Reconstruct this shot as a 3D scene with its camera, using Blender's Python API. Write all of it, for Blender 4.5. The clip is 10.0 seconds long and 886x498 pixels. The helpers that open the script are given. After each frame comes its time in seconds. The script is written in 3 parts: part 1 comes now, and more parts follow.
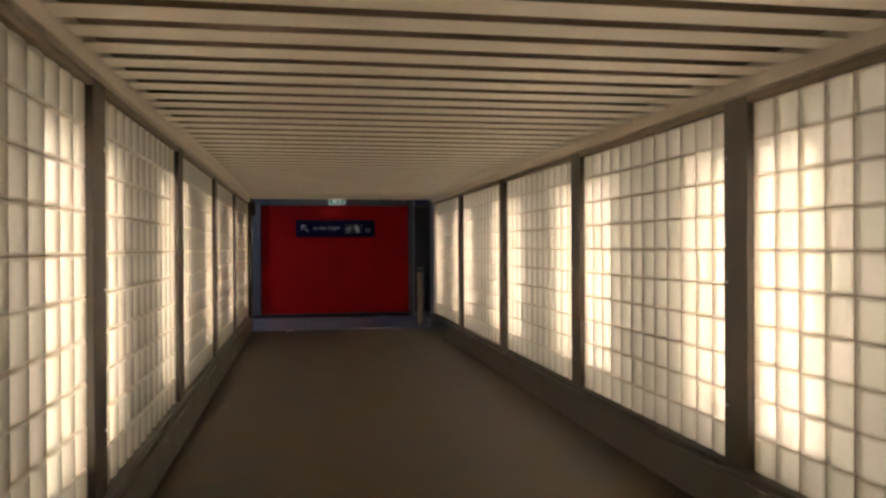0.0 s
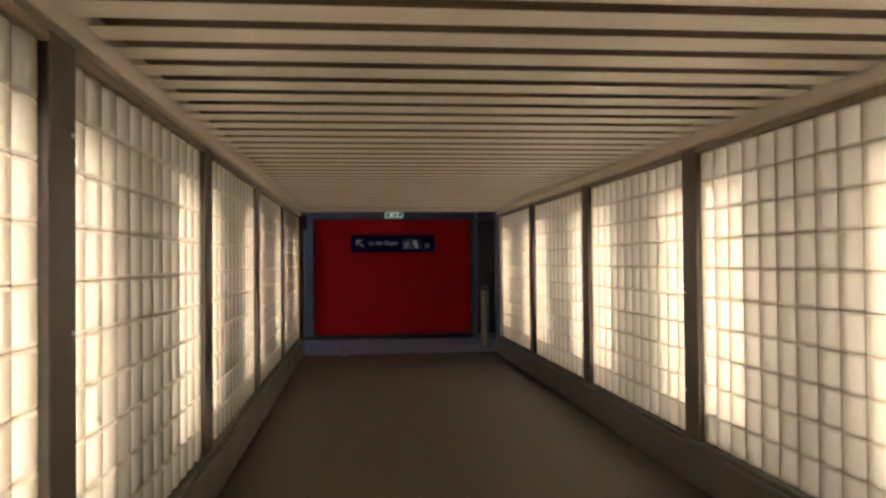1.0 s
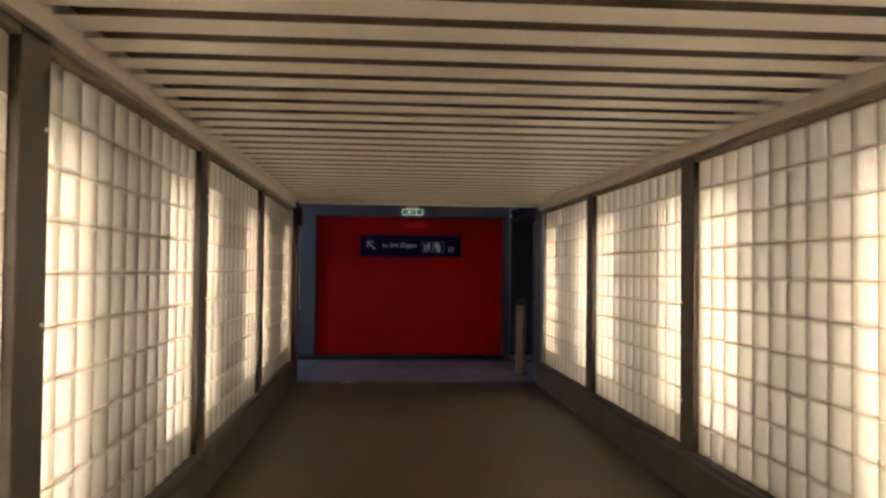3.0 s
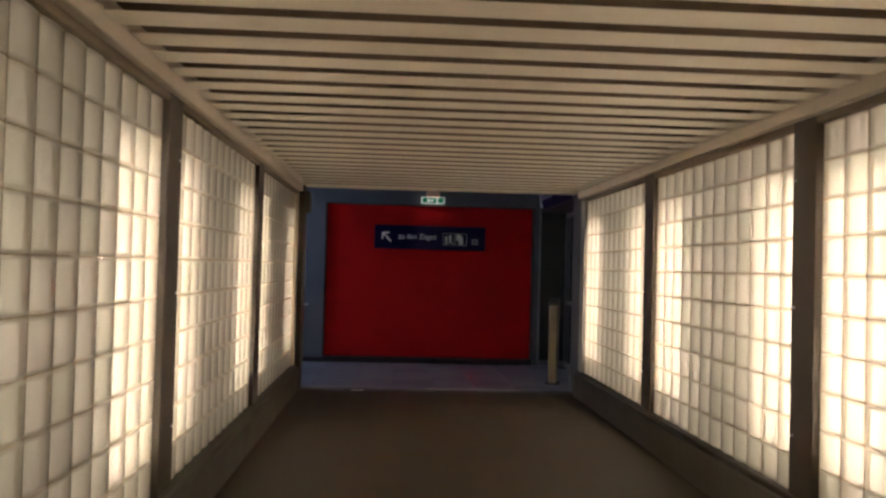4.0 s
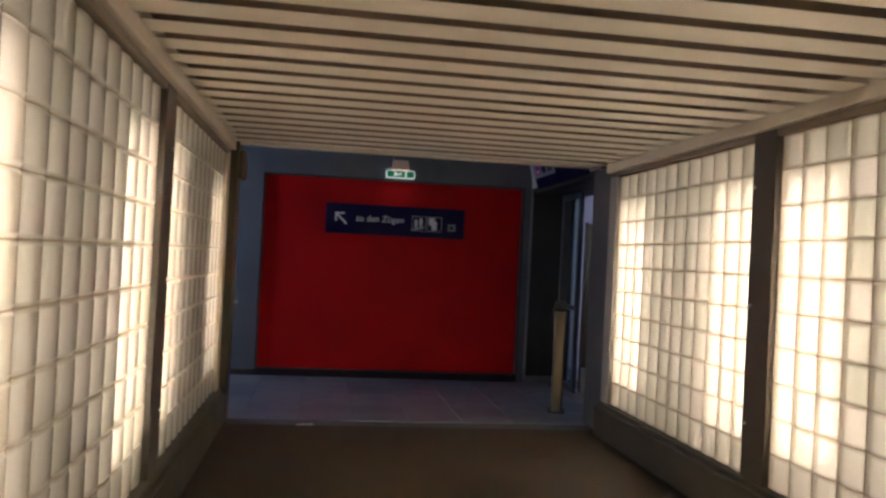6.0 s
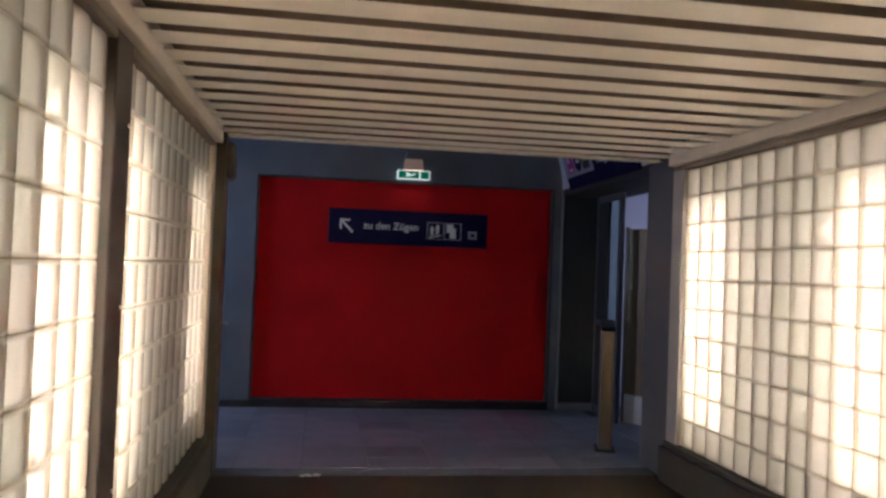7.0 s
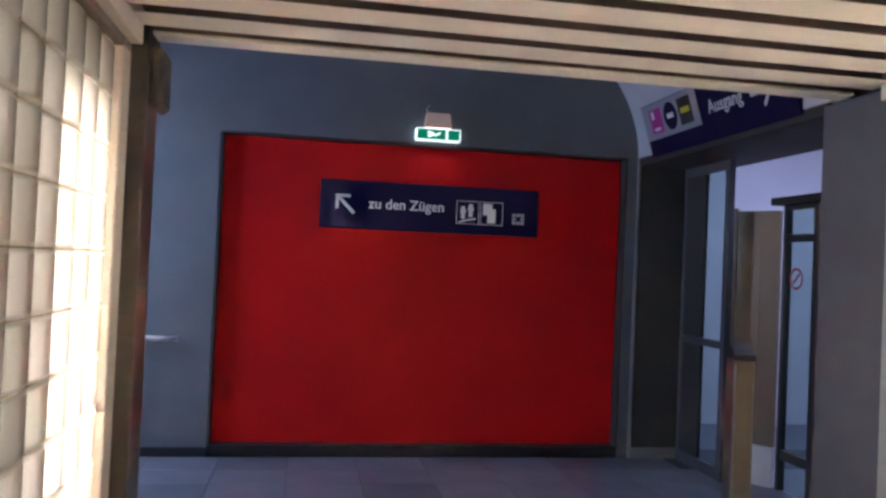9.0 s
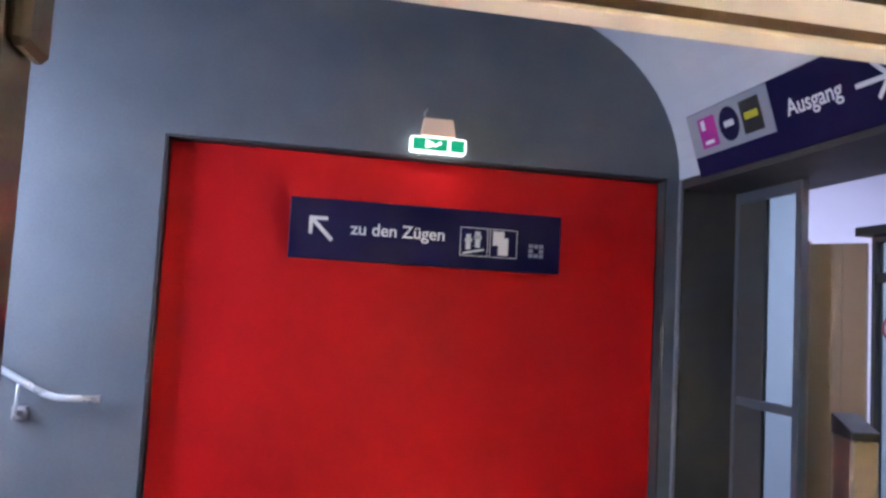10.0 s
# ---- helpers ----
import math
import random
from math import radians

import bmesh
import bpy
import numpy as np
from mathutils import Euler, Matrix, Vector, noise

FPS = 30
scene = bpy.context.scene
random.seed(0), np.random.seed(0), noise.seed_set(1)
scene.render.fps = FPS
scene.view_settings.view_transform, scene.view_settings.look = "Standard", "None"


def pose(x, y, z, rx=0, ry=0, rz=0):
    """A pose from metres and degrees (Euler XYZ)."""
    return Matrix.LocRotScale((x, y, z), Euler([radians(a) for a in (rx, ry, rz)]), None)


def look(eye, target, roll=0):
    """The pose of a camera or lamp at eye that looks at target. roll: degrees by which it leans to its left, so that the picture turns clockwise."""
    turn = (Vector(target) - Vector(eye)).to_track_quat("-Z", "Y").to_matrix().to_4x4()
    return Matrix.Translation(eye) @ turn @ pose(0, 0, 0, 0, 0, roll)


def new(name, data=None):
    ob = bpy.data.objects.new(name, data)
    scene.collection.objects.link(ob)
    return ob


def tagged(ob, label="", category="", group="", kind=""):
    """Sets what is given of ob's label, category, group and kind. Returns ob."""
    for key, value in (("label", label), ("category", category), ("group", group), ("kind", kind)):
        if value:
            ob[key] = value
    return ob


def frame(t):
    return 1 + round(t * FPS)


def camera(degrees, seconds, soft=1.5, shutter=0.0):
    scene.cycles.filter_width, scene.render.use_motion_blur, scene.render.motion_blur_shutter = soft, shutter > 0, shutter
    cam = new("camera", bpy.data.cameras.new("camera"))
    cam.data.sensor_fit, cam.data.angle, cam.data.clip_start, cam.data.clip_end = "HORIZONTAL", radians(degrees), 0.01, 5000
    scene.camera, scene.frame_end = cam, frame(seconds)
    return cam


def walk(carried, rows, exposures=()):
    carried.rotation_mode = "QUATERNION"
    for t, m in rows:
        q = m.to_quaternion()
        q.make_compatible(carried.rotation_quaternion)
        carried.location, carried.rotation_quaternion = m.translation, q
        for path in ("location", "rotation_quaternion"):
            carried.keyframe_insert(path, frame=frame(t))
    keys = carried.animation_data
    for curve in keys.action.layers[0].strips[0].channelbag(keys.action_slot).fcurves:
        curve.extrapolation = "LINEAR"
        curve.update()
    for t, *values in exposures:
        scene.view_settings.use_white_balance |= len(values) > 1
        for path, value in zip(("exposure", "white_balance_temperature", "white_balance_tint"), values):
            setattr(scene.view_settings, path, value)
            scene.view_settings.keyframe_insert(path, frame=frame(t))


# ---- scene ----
cam = camera(58.1, 10.0, soft=2.7)
METRES, EYE, TILT, LEAN, TURN = 12.65, 1.53, 0.0, 0.0, -9.95
ROWS = [
    (0.0, 0.0, 0.0, 0.0, -0.0, -0.19, 0.28),
    (0.5, -0.0066, 0.0472, 0.002, 3.15, 0.48, 0.32),
    (1.0, -0.0146, 0.0994, 0.0026, 4.01, 0.88, 0.52),
    (1.5, -0.0161, 0.1515, 0.0032, 3.18, 1.05, 0.1),
    (2.0, -0.0234, 0.2053, 0.0011, 4.54, 0.83, -0.5),
    (2.5, -0.026, 0.2575, 0.0012, 5.32, 1.5, -0.37),
    (4.0, -0.0574, 0.4087, -0.0027, 6.52, 1.26, -1.47),
    (4.5, -0.0729, 0.4572, -0.0019, 7.23, 0.24, -1.11),
    (5.0, -0.0864, 0.5059, -0.0005, 4.19, -0.47, -2.1),
    (6.5, -0.1299, 0.6456, -0.0023, 1.2, 1.27, -2.74),
    (7.0, -0.1399, 0.6938, -0.0012, 1.15, 1.41, -2.16),
    (7.5, -0.1501, 0.7387, -0.003, 1.24, 0.5, -1.96),
    (8.0, -0.1577, 0.784, -0.0034, 0.91, 0.21, -1.85),
    (8.5, -0.1625, 0.8318, -0.0019, 1.2, 0.59, -2.58),
    (9.0, -0.1739, 0.8795, -0.0021, 0.11, 1.11, -2.5),
    (9.5, -0.1741, 0.9296, -0.001, -1.23, 5.24, -2.6),
    (10.0, -0.1854, 0.9773, -0.0045, -1.6, 4.47, -3.09),
]

walk(cam, [(t, pose(0, 0, EYE, TILT, LEAN, TURN) @ pose(METRES * x, METRES * y, METRES * z, 90 + pitch, roll, yaw)) for t, x, y, z, yaw, pitch, roll in ROWS],
     exposures=[(0.0, -0.5, 6450, 10), (5.0, -0.4, 6400, 11), (6.5, -0.15, 6100, 12), (7.5, 0.18, 5750, 13), (8.5, 0.7, 5700, 14), (9.0, 1.0, 5700, 14), (9.5, 1.62, 5800, 14), (10.0, 2.12, 6200, 14)])

# ---- plan, in metres ----
WALL_W, WALL_E = -0.99, 2.39          # inner faces of the glass walls
GLASS_LOW, ROWS_UP, PITCH = 0.30, 10, 0.20
STARTS = {"west": [12.205 - 2.65 * k for k in range(6)], "east": [12.18 - 2.65 * k for k in range(6)]}
PANEL_LONG = 2.40
LAST_LONG = {"west": 2.40, "east": 2.26}
MOUTH = {"west": 14.75, "east": 14.61}   # where each glass wall ends
CEIL = 2.42
END = 14.75                           # where the passage opens into the lobby
CEIL_END = 14.965                     # the slat ceiling reaches a little further
BACK = -1.25                          # wall behind the walker
LOBBY_N = 17.50                       # wall with the red panel
LOBBY_E, LOBBY_W = 2.41, -3.1
SPRING = 2.44

# ---- world and light ----
world = bpy.data.worlds.new("World")
scene.world = world
world.use_nodes = True
wn = world.node_tree
sky = wn.nodes.new("ShaderNodeTexSky")
sky.sky_type, sky.sun_disc = "NISHITA", False
sky.sun_elevation, sky.sun_rotation = radians(35), radians(100)
wn.links.new(sky.outputs[0], wn.nodes["Background"].inputs[0])
wn.nodes["Background"].inputs[1].default_value = 0.1


def area_lamp(name, m, sx, sy, watts, colour):
    data = bpy.data.lights.new(name, "AREA")
    data.shape, data.size, data.size_y, data.energy, data.color = "RECTANGLE", sx, sy, watts, colour
    ob = new(name, data)
    ob.matrix_world = m
    return ob


# daylight from the stairway that climbs to the platforms, and the exit hall's tube light
area_lamp("stairway_daylight", look((-2.85, 16.6, 1.85), (-0.2, 16.95, 0.55)), 1.1, 1.6, 33, (0.62, 0.75, 1.0))
area_lamp("hall_light", look((4.4, 16.4, 3.2), (4.4, 16.4, 0)), 1.6, 2.4, 36, (0.68, 0.70, 1.0))


# ---- materials ----
def mat(name, colour, rough=0.6, metal=0.0, vary=0.15, scale=6.0, bump=0.15, fine=60.0, stretch=(1, 1, 1), spec=0.5, shift=0.0):
    m = bpy.data.materials.new(name)
    m.use_nodes = True
    nt = m.node_tree
    n, l = nt.nodes, nt.links
    b = n["Principled BSDF"]
    b.inputs["Metallic"].default_value = metal
    b.inputs["Specular IOR Level"].default_value = spec
    tc = n.new("ShaderNodeTexCoord")
    mp = n.new("ShaderNodeMapping")
    mp.inputs["Scale"].default_value = stretch
    l.new(tc.outputs["Object"], mp.inputs[0])
    big, small = n.new("ShaderNodeTexNoise"), n.new("ShaderNodeTexNoise")
    big.inputs["Scale"].default_value, big.inputs["Detail"].default_value = scale, 5
    small.inputs["Scale"].default_value, small.inputs["Detail"].default_value = fine, 3
    for t in (big, small):
        l.new(mp.outputs[0], t.inputs["Vector"])
    mix = n.new("ShaderNodeMix")
    mix.data_type = "FLOAT"
    mix.inputs[0].default_value = 0.35
    l.new(big.outputs[0], mix.inputs[2])
    l.new(small.outputs[0], mix.inputs[3])
    info = n.new("ShaderNodeObjectInfo")
    add = n.new("ShaderNodeMath")
    add.operation = "MULTIPLY_ADD"
    l.new(info.outputs["Random"], add.inputs[0])
    add.inputs[1].default_value = shift
    l.new(mix.outputs[0], add.inputs[2])
    ramp = n.new("ShaderNodeValToRGB")
    lo = [c * (1 - vary) for c in colour]
    hi = [min(1, c * (1 + vary)) for c in colour]
    ramp.color_ramp.elements[0].position, ramp.color_ramp.elements[1].position = 0.3, 0.7
    ramp.color_ramp.elements[0].color, ramp.color_ramp.elements[1].color = (*lo, 1), (*hi, 1)
    l.new(add.outputs[0], ramp.inputs[0])
    l.new(ramp.outputs[0], b.inputs["Base Color"])
    rr = n.new("ShaderNodeMapRange")
    rr.inputs[1].default_value, rr.inputs[2].default_value = 0.3, 0.7
    rr.inputs[3].default_value, rr.inputs[4].default_value = max(0.02, rough - 0.1), min(1, rough + 0.1)
    l.new(mix.outputs[0], rr.inputs[0])
    l.new(rr.outputs[0], b.inputs["Roughness"])
    if bump:
        bp = n.new("ShaderNodeBump")
        bp.inputs["Strength"].default_value, bp.inputs["Distance"].default_value = bump, 0.004
        l.new(mix.outputs[0], bp.inputs["Height"])
        l.new(bp.outputs[0], b.inputs["Normal"])
    return m


def glow(name, colour, strength):
    m = bpy.data.materials.new(name)
    m.use_nodes = True
    b = m.node_tree.nodes["Principled BSDF"]
    b.inputs["Base Color"].default_value = (*[c * 0.6 for c in colour], 1)
    b.inputs["Emission Color"].default_value = (*colour, 1)
    b.inputs["Emission Strength"].default_value = strength
    return m


def plain_shader(name):
    m = bpy.data.materials.new(name)
    m.use_nodes = True
    m.node_tree.nodes.remove(m.node_tree.nodes["Principled BSDF"])
    return m, m.node_tree.nodes, m.node_tree.links


def mixed(n, l, fac, a, b):
    mx = n.new("ShaderNodeMixShader")
    if isinstance(fac, float):
        mx.inputs[0].default_value = fac
    else:
        l.new(fac, mx.inputs[0])
    l.new(a.outputs[0], mx.inputs[1])
    l.new(b.outputs[0], mx.inputs[2])
    return mx


def shader(n, kind, colour, rough=None):
    sh = n.new("ShaderNodeBsdf" + kind)
    sh.inputs["Color"].default_value = (*colour, 1)
    if rough is not None:
        sh.inputs["Roughness"].default_value = rough
    return sh


def ripple(n, l, stretch, scale, strength):
    """Soft relief of pressed glass, different on every block."""
    tc, info, mp = n.new("ShaderNodeTexCoord"), n.new("ShaderNodeObjectInfo"), n.new("ShaderNodeMapping")
    mp.inputs["Scale"].default_value = stretch
    l.new(tc.outputs["Object"], mp.inputs[0])
    wav = n.new("ShaderNodeTexNoise")
    wav.noise_dimensions = "4D"
    wav.inputs["Scale"].default_value, wav.inputs["Detail"].default_value = scale, 2
    l.new(mp.outputs[0], wav.inputs["Vector"])
    mul = n.new("ShaderNodeMath")
    mul.operation = "MULTIPLY"
    mul.inputs[1].default_value = 37.0
    l.new(info.outputs["Random"], mul.inputs[0])
    l.new(mul.outputs[0], wav.inputs["W"])
    bp = n.new("ShaderNodeBump")
    bp.inputs["Strength"].default_value, bp.inputs["Distance"].default_value = strength, 0.02
    l.new(wav.outputs[0], bp.inputs["Height"])
    return bp, info


def block_glass():
    """Room-side face of a hollow block: clear pressed glass with soft upright ripples."""
    m, n, l = plain_shader("block_glass")
    bp = ripple(n, l, (1, 1, 0.16), 17.0, 0.45)[0]
    rf = shader(n, "Refraction", (0.97, 0.98, 0.93), 0.40)
    rf.inputs["IOR"].default_value = 1.14
    tr = shader(n, "Translucent", (0.92, 0.91, 0.84))
    gl = shader(n, "Glossy", (1, 1, 1), 0.12)
    for sh in (rf, gl):
        l.new(bp.outputs[0], sh.inputs["Normal"])
    fr = n.new("ShaderNodeFresnel")
    fr.inputs["IOR"].default_value = 1.4
    l.new(mixed(n, l, fr.outputs[0], mixed(n, l, 0.38, rf, tr), gl).outputs[0], n["Material Output"].inputs["Surface"])
    return m


def frosted_back():
    """Rear shell of the block: frosted, it spreads the light of the tubes."""
    m, n, l = plain_shader("frosted_back_glass")
    bp, info = ripple(n, l, (1, 1, 0.2), 14.0, 0.4)
    tint = n.new("ShaderNodeValToRGB")       # blocks differ a little, from cream to faintly green
    tint.color_ramp.elements[0].color, tint.color_ramp.elements[1].color = (0.76, 0.78, 0.68, 1), (0.95, 0.93, 0.87, 1)
    l.new(info.outputs["Random"], tint.inputs[0])
    tr, df = shader(n, "Translucent", (0.9, 0.9, 0.85)), shader(n, "Diffuse", (0.7, 0.69, 0.62))
    streak = n.new("ShaderNodeMapRange")     # uneven thickness of the pressed shell
    streak.inputs[1].default_value, streak.inputs[2].default_value, streak.inputs[3].default_value = 0.35, 0.62, 0.62
    l.new(bp.inputs["Height"].links[0].from_socket, streak.inputs[0])
    dim = n.new("ShaderNodeMix")
    dim.data_type, dim.blend_type = "RGBA", "MULTIPLY"
    dim.inputs[0].default_value = 1.0
    l.new(tint.outputs[0], dim.inputs[6])
    l.new(streak.outputs[0], dim.inputs[7])
    l.new(dim.outputs[2], tr.inputs["Color"])
    l.new(bp.outputs[0], tr.inputs["Normal"])
    l.new(mixed(n, l, 0.15, tr, df).outputs[0], n["Material Output"].inputs["Surface"])
    return m


def joint_stuff(name, through_colour, face_colour, share, gloss=0.0):
    m, n, l = plain_shader(name)
    body = mixed(n, l, share, shader(n, "Translucent", through_colour), shader(n, "Diffuse", face_colour))
    if gloss:
        body = mixed(n, l, gloss, body, shader(n, "Glossy", (1, 1, 1), 0.15))
    l.new(body.outputs[0], n["Material Output"].inputs["Surface"])
    return m


M_BLOCK, M_BACKGLASS = block_glass(), frosted_back()
M_SIDE = joint_stuff("block_side", (0.9, 0.86, 0.75), (0.72, 0.67, 0.57), 0.4)
M_RIM = joint_stuff("glass_rim", (0.95, 0.94, 0.88), (0.75, 0.73, 0.66), 0.1, 0.12)
M_MORTAR = joint_stuff("mortar", (0.7, 0.6, 0.45), (0.46, 0.39, 0.29), 0.6)
M_STEEL = mat("brown_steel_paint", (0.050, 0.037, 0.029), 0.5, vary=0.2, scale=4, bump=0.05)
M_TRIM_SHADE = mat("shaded_trim_brown", (0.20, 0.155, 0.115), 0.5, vary=0.15, scale=4, bump=0.05)
M_PLINTH = mat("plinth_paint", (0.048, 0.039, 0.031), 0.6, vary=0.25, scale=3, bump=0.1)
M_TRIM = mat("cream_trim_paint", (0.70, 0.62, 0.53), 0.5, vary=0.1, scale=5, bump=0.05)
M_SLAT = mat("cream_slat_paint", (0.97, 0.885, 0.775), 0.4, vary=0.08, scale=3, bump=0.05, stretch=(0.3, 3, 3))
M_VOID = mat("brown_backing", (0.16, 0.103, 0.066), 0.9, vary=0.3)
M_CARPET = mat("brown_floor", (0.031, 0.0205, 0.012), 0.62, vary=0.95, scale=2.4, stretch=(0.6, 1.4, 1), bump=0.4, fine=24, spec=0.25)
M_STONE = mat("grey_stone_floor", (0.13, 0.131, 0.158), 0.42, vary=0.5, scale=4, bump=0.12, shift=0.45)
M_SOFFIT = mat("brown_soffit", (0.045, 0.037, 0.032), 0.7, vary=0.15, scale=3)
M_FRAME_D = mat("dark_metal_frame", (0.10, 0.10, 0.115), 0.45, vary=0.08, scale=4, bump=0.03)
M_BRONZE = mat("bronze_paint", (0.22, 0.13, 0.115), 0.4, metal=0.5, vary=0.1, scale=3, bump=0.03)
M_PIER = mat("grey_pier_paint", (0.10, 0.098, 0.115), 0.6, vary=0.1, scale=3, bump=0.08)
M_ENDFRAME = mat("pale_grey_paint", (0.40, 0.375, 0.37), 0.5, vary=0.1, scale=5, bump=0.05)
M_JOINT = mat("floor_joint", (0.10, 0.10, 0.115), 0.85, vary=0.15)
M_WALL = mat("blue_grey_plaster", (0.122, 0.13, 0.15), 0.75, vary=0.22, scale=1.6, bump=0.3)
M_DARK = mat("dark_grey_paint", (0.047, 0.044, 0.043), 0.6, vary=0.12, scale=3)
M_FRAME = mat("grey_metal_paint", (0.22, 0.215, 0.24), 0.45, vary=0.08, scale=4, bump=0.04)
M_RED = mat("red_panel_paint", (0.45, 0.005, 0.008), 0.6, vary=0.14, scale=1.4, bump=0.05, spec=0.12)
M_WHITE = mat("white_plaster", (0.62, 0.62, 0.66), 0.8, vary=0.05, scale=3)
M_NAVY = mat("navy_sign_face", (0.006, 0.004, 0.042), 0.55, vary=0.06, scale=4, bump=0.0, spec=0.15)
M_SIGNWHITE = mat("white_sign_film", (0.82, 0.82, 0.82), 0.45, vary=0.03, bump=0.0)
M_SIGNGREY = mat("light_grey_sign_film", (0.34, 0.35, 0.39), 0.45, vary=0.03, bump=0.0)
M_MAGENTA = mat("magenta_film", (0.48, 0.03, 0.29), 0.45, vary=0.03, bump=0.0)
M_BLACK = mat("black_plastic", (0.018, 0.017, 0.018), 0.45, vary=0.1, bump=0.05)
M_YELLOW = mat("yellow_film", (0.60, 0.52, 0.03), 0.45, vary=0.03, bump=0.0)
M_BRUSHED = mat("brushed_steel", (0.18, 0.13, 0.094), 0.44, metal=0.9, vary=0.03, scale=3, bump=0.002, fine=90, stretch=(4, 4, 0.06))
M_POST = mat("dull_steel", (0.29, 0.235, 0.185), 0.42, metal=0.85, vary=0.04, scale=3, bump=0.008, fine=90, stretch=(4, 4, 0.06))
M_CHROME = mat("satin_steel_rail", (0.74, 0.74, 0.76), 0.3, metal=0.45, vary=0.05, bump=0.0)
M_PAPER = mat("white_paper", (0.75, 0.73, 0.68), 0.8, vary=0.08, scale=20)
M_GREEN = glow("exit_sign_green", (0.0, 0.34, 0.15), 0.22)
M_EXITWHITE = glow("exit_sign_white", (0.88, 1.0, 0.90), 0.6)
M_BRACKETGLOW = glow("bracket_glow", (1.0, 0.70, 0.54), 0.045)
M_LAMP = glow("lamp_window", (1.0, 0.72, 0.55), 1.4)
M_TUBE = glow("tube_light", (1.0, 0.795, 0.67), 190.0)
# weaker strengths for the west wall and for its last pair
M_TUBE_WEST = glow("west_tube_light", (1.0, 0.80, 0.67), 108.0)
M_TUBE_FAINT = glow("faint_tube_light", (1.0, 0.80, 0.67), 24.0)
M_CAVITY = mat("cavity_grey", (0.04, 0.039, 0.034), 0.8, vary=0.2, scale=2.5)
M_DECALRED = mat("red_film", (0.50, 0.05, 0.06), 0.45, vary=0.03, bump=0.0)

M_PANE = bpy.data.materials.new("door_glass")
M_PANE.use_nodes = True
pb = M_PANE.node_tree.nodes["Principled BSDF"]
pb.inputs["Base Color"].default_value = (0.52, 0.66, 0.63, 1)
pb.inputs["Transmission Weight"].default_value = 1.0
pb.inputs["Roughness"].default_value = 0.04
pb.inputs["IOR"].default_value = 1.1


# ---- mesh helpers ----
def box(bm, x0, x1, y0, y1, z0, z1, bevel=0.0, segs=1):
    r = bmesh.ops.create_cube(bm, size=1.0, matrix=Matrix.LocRotScale(((x0 + x1) / 2, (y0 + y1) / 2, (z0 + z1) / 2), None, (x1 - x0, y1 - y0, z1 - z0)))
    if bevel:
        edges = list({e for v in r["verts"] for e in v.link_edges})
        bmesh.ops.bevel(bm, geom=edges, offset=bevel, segments=segs, affect="EDGES", profile=0.5)
    return bm


def boxes(*items, bevel=0.0):
    bm = bmesh.new()
    for it in items:
        box(bm, *it, bevel=bevel)
    return bm


def prism(outline, y0, y1):
    """A flat outline in x and z, given depth along y."""
    bm = bmesh.new()
    a = [bm.verts.new((x, y0, z)) for x, z in outline]
    b = [bm.verts.new((x, y1, z)) for x, z in outline]
    bm.faces.new(a)
    bm.faces.new(b[::-1])
    for i in range(len(a)):
        j = (i + 1) % len(a)
        bm.faces.new((a[i], b[i], b[j], a[j]))
    bmesh.ops.recalc_face_normals(bm, faces=bm.faces)
    return bm


def tube(points, radius, sides=12):
    bm = bmesh.new()
    rings = []
    pts = [Vector(p) for p in points]
    for i, p in enumerate(pts):
        d = (pts[min(i + 1, len(pts) - 1)] - pts[max(i - 1, 0)]).normalized()
        u = d.orthogonal().normalized() if i == 0 else (u - d * u.dot(d)).normalized()
        w = d.cross(u)
        rings.append([bm.verts.new(p + radius * (math.cos(2 * math.pi * k / sides) * u + math.sin(2 * math.pi * k / sides) * w)) for k in range(sides)])
    for a, b in zip(rings, rings[1:]):
        for k in range(sides):
            f = bm.faces.new((a[k], a[(k + 1) % sides], b[(k + 1) % sides], b[k]))
            f.smooth = True
    bm.faces.new(rings[0][::-1])
    bm.faces.new(rings[-1])
    bmesh.ops.recalc_face_normals(bm, faces=bm.faces)
    return bm


def to_mesh(name, bm, material):
    me = bpy.data.meshes.new(name)
    bm.to_mesh(me)
    bm.free()
    if material:
        me.materials.append(material)
    return me


def part(name, bm, material, parent, label=""):
    ob = new(name, to_mesh(name, bm, material))
    ob.parent = parent
    if label:
        ob["label"] = label
    return ob


def structure(name, bm, material, label, category):
    return tagged(new(name, to_mesh(name, bm, material)), label, category, kind="structure")


def thing(name, m, label, category, group=""):
    ob = new(name)
    ob.matrix_world = m
    ob.empty_display_size = 0.1
    return tagged(ob, label, category, group)


def flat_text(name, words, size, m, material, parent, label=""):
    cu = bpy.data.curves.new(name, "FONT")
    cu.body, cu.size, cu.extrude, cu.offset = words, size, 0.0008, size * 0.012
    tmp = new(name + "_tmp", cu)
    me = bpy.data.meshes.new_from_object(tmp.evaluated_get(bpy.context.evaluated_depsgraph_get()))
    bpy.data.objects.remove(tmp)
    me.name = name
    me.materials.clear()
    me.materials.append(material)
    ob = new(name, me)
    ob.parent = parent
    ob.matrix_local = m
    if label:
        ob["label"] = label
    return ob


# ---- the passage: floor, ceiling, posts, plinths, trims ----
structure("floor", boxes((WALL_W - 0.3, WALL_E + 0.3, BACK - 0.2, END, -0.2, 0.0)), M_CARPET, "worn dark brown floor covering of the passage", "floor")
# unseen wall added to enclose the passage behind the camera
structure("wall_back", boxes((WALL_W - 0.7, WALL_E + 0.7, BACK - 0.2, BACK, 0.0, 2.8)), M_WALL, "unseen plain grey wall added to close the passage", "wall")

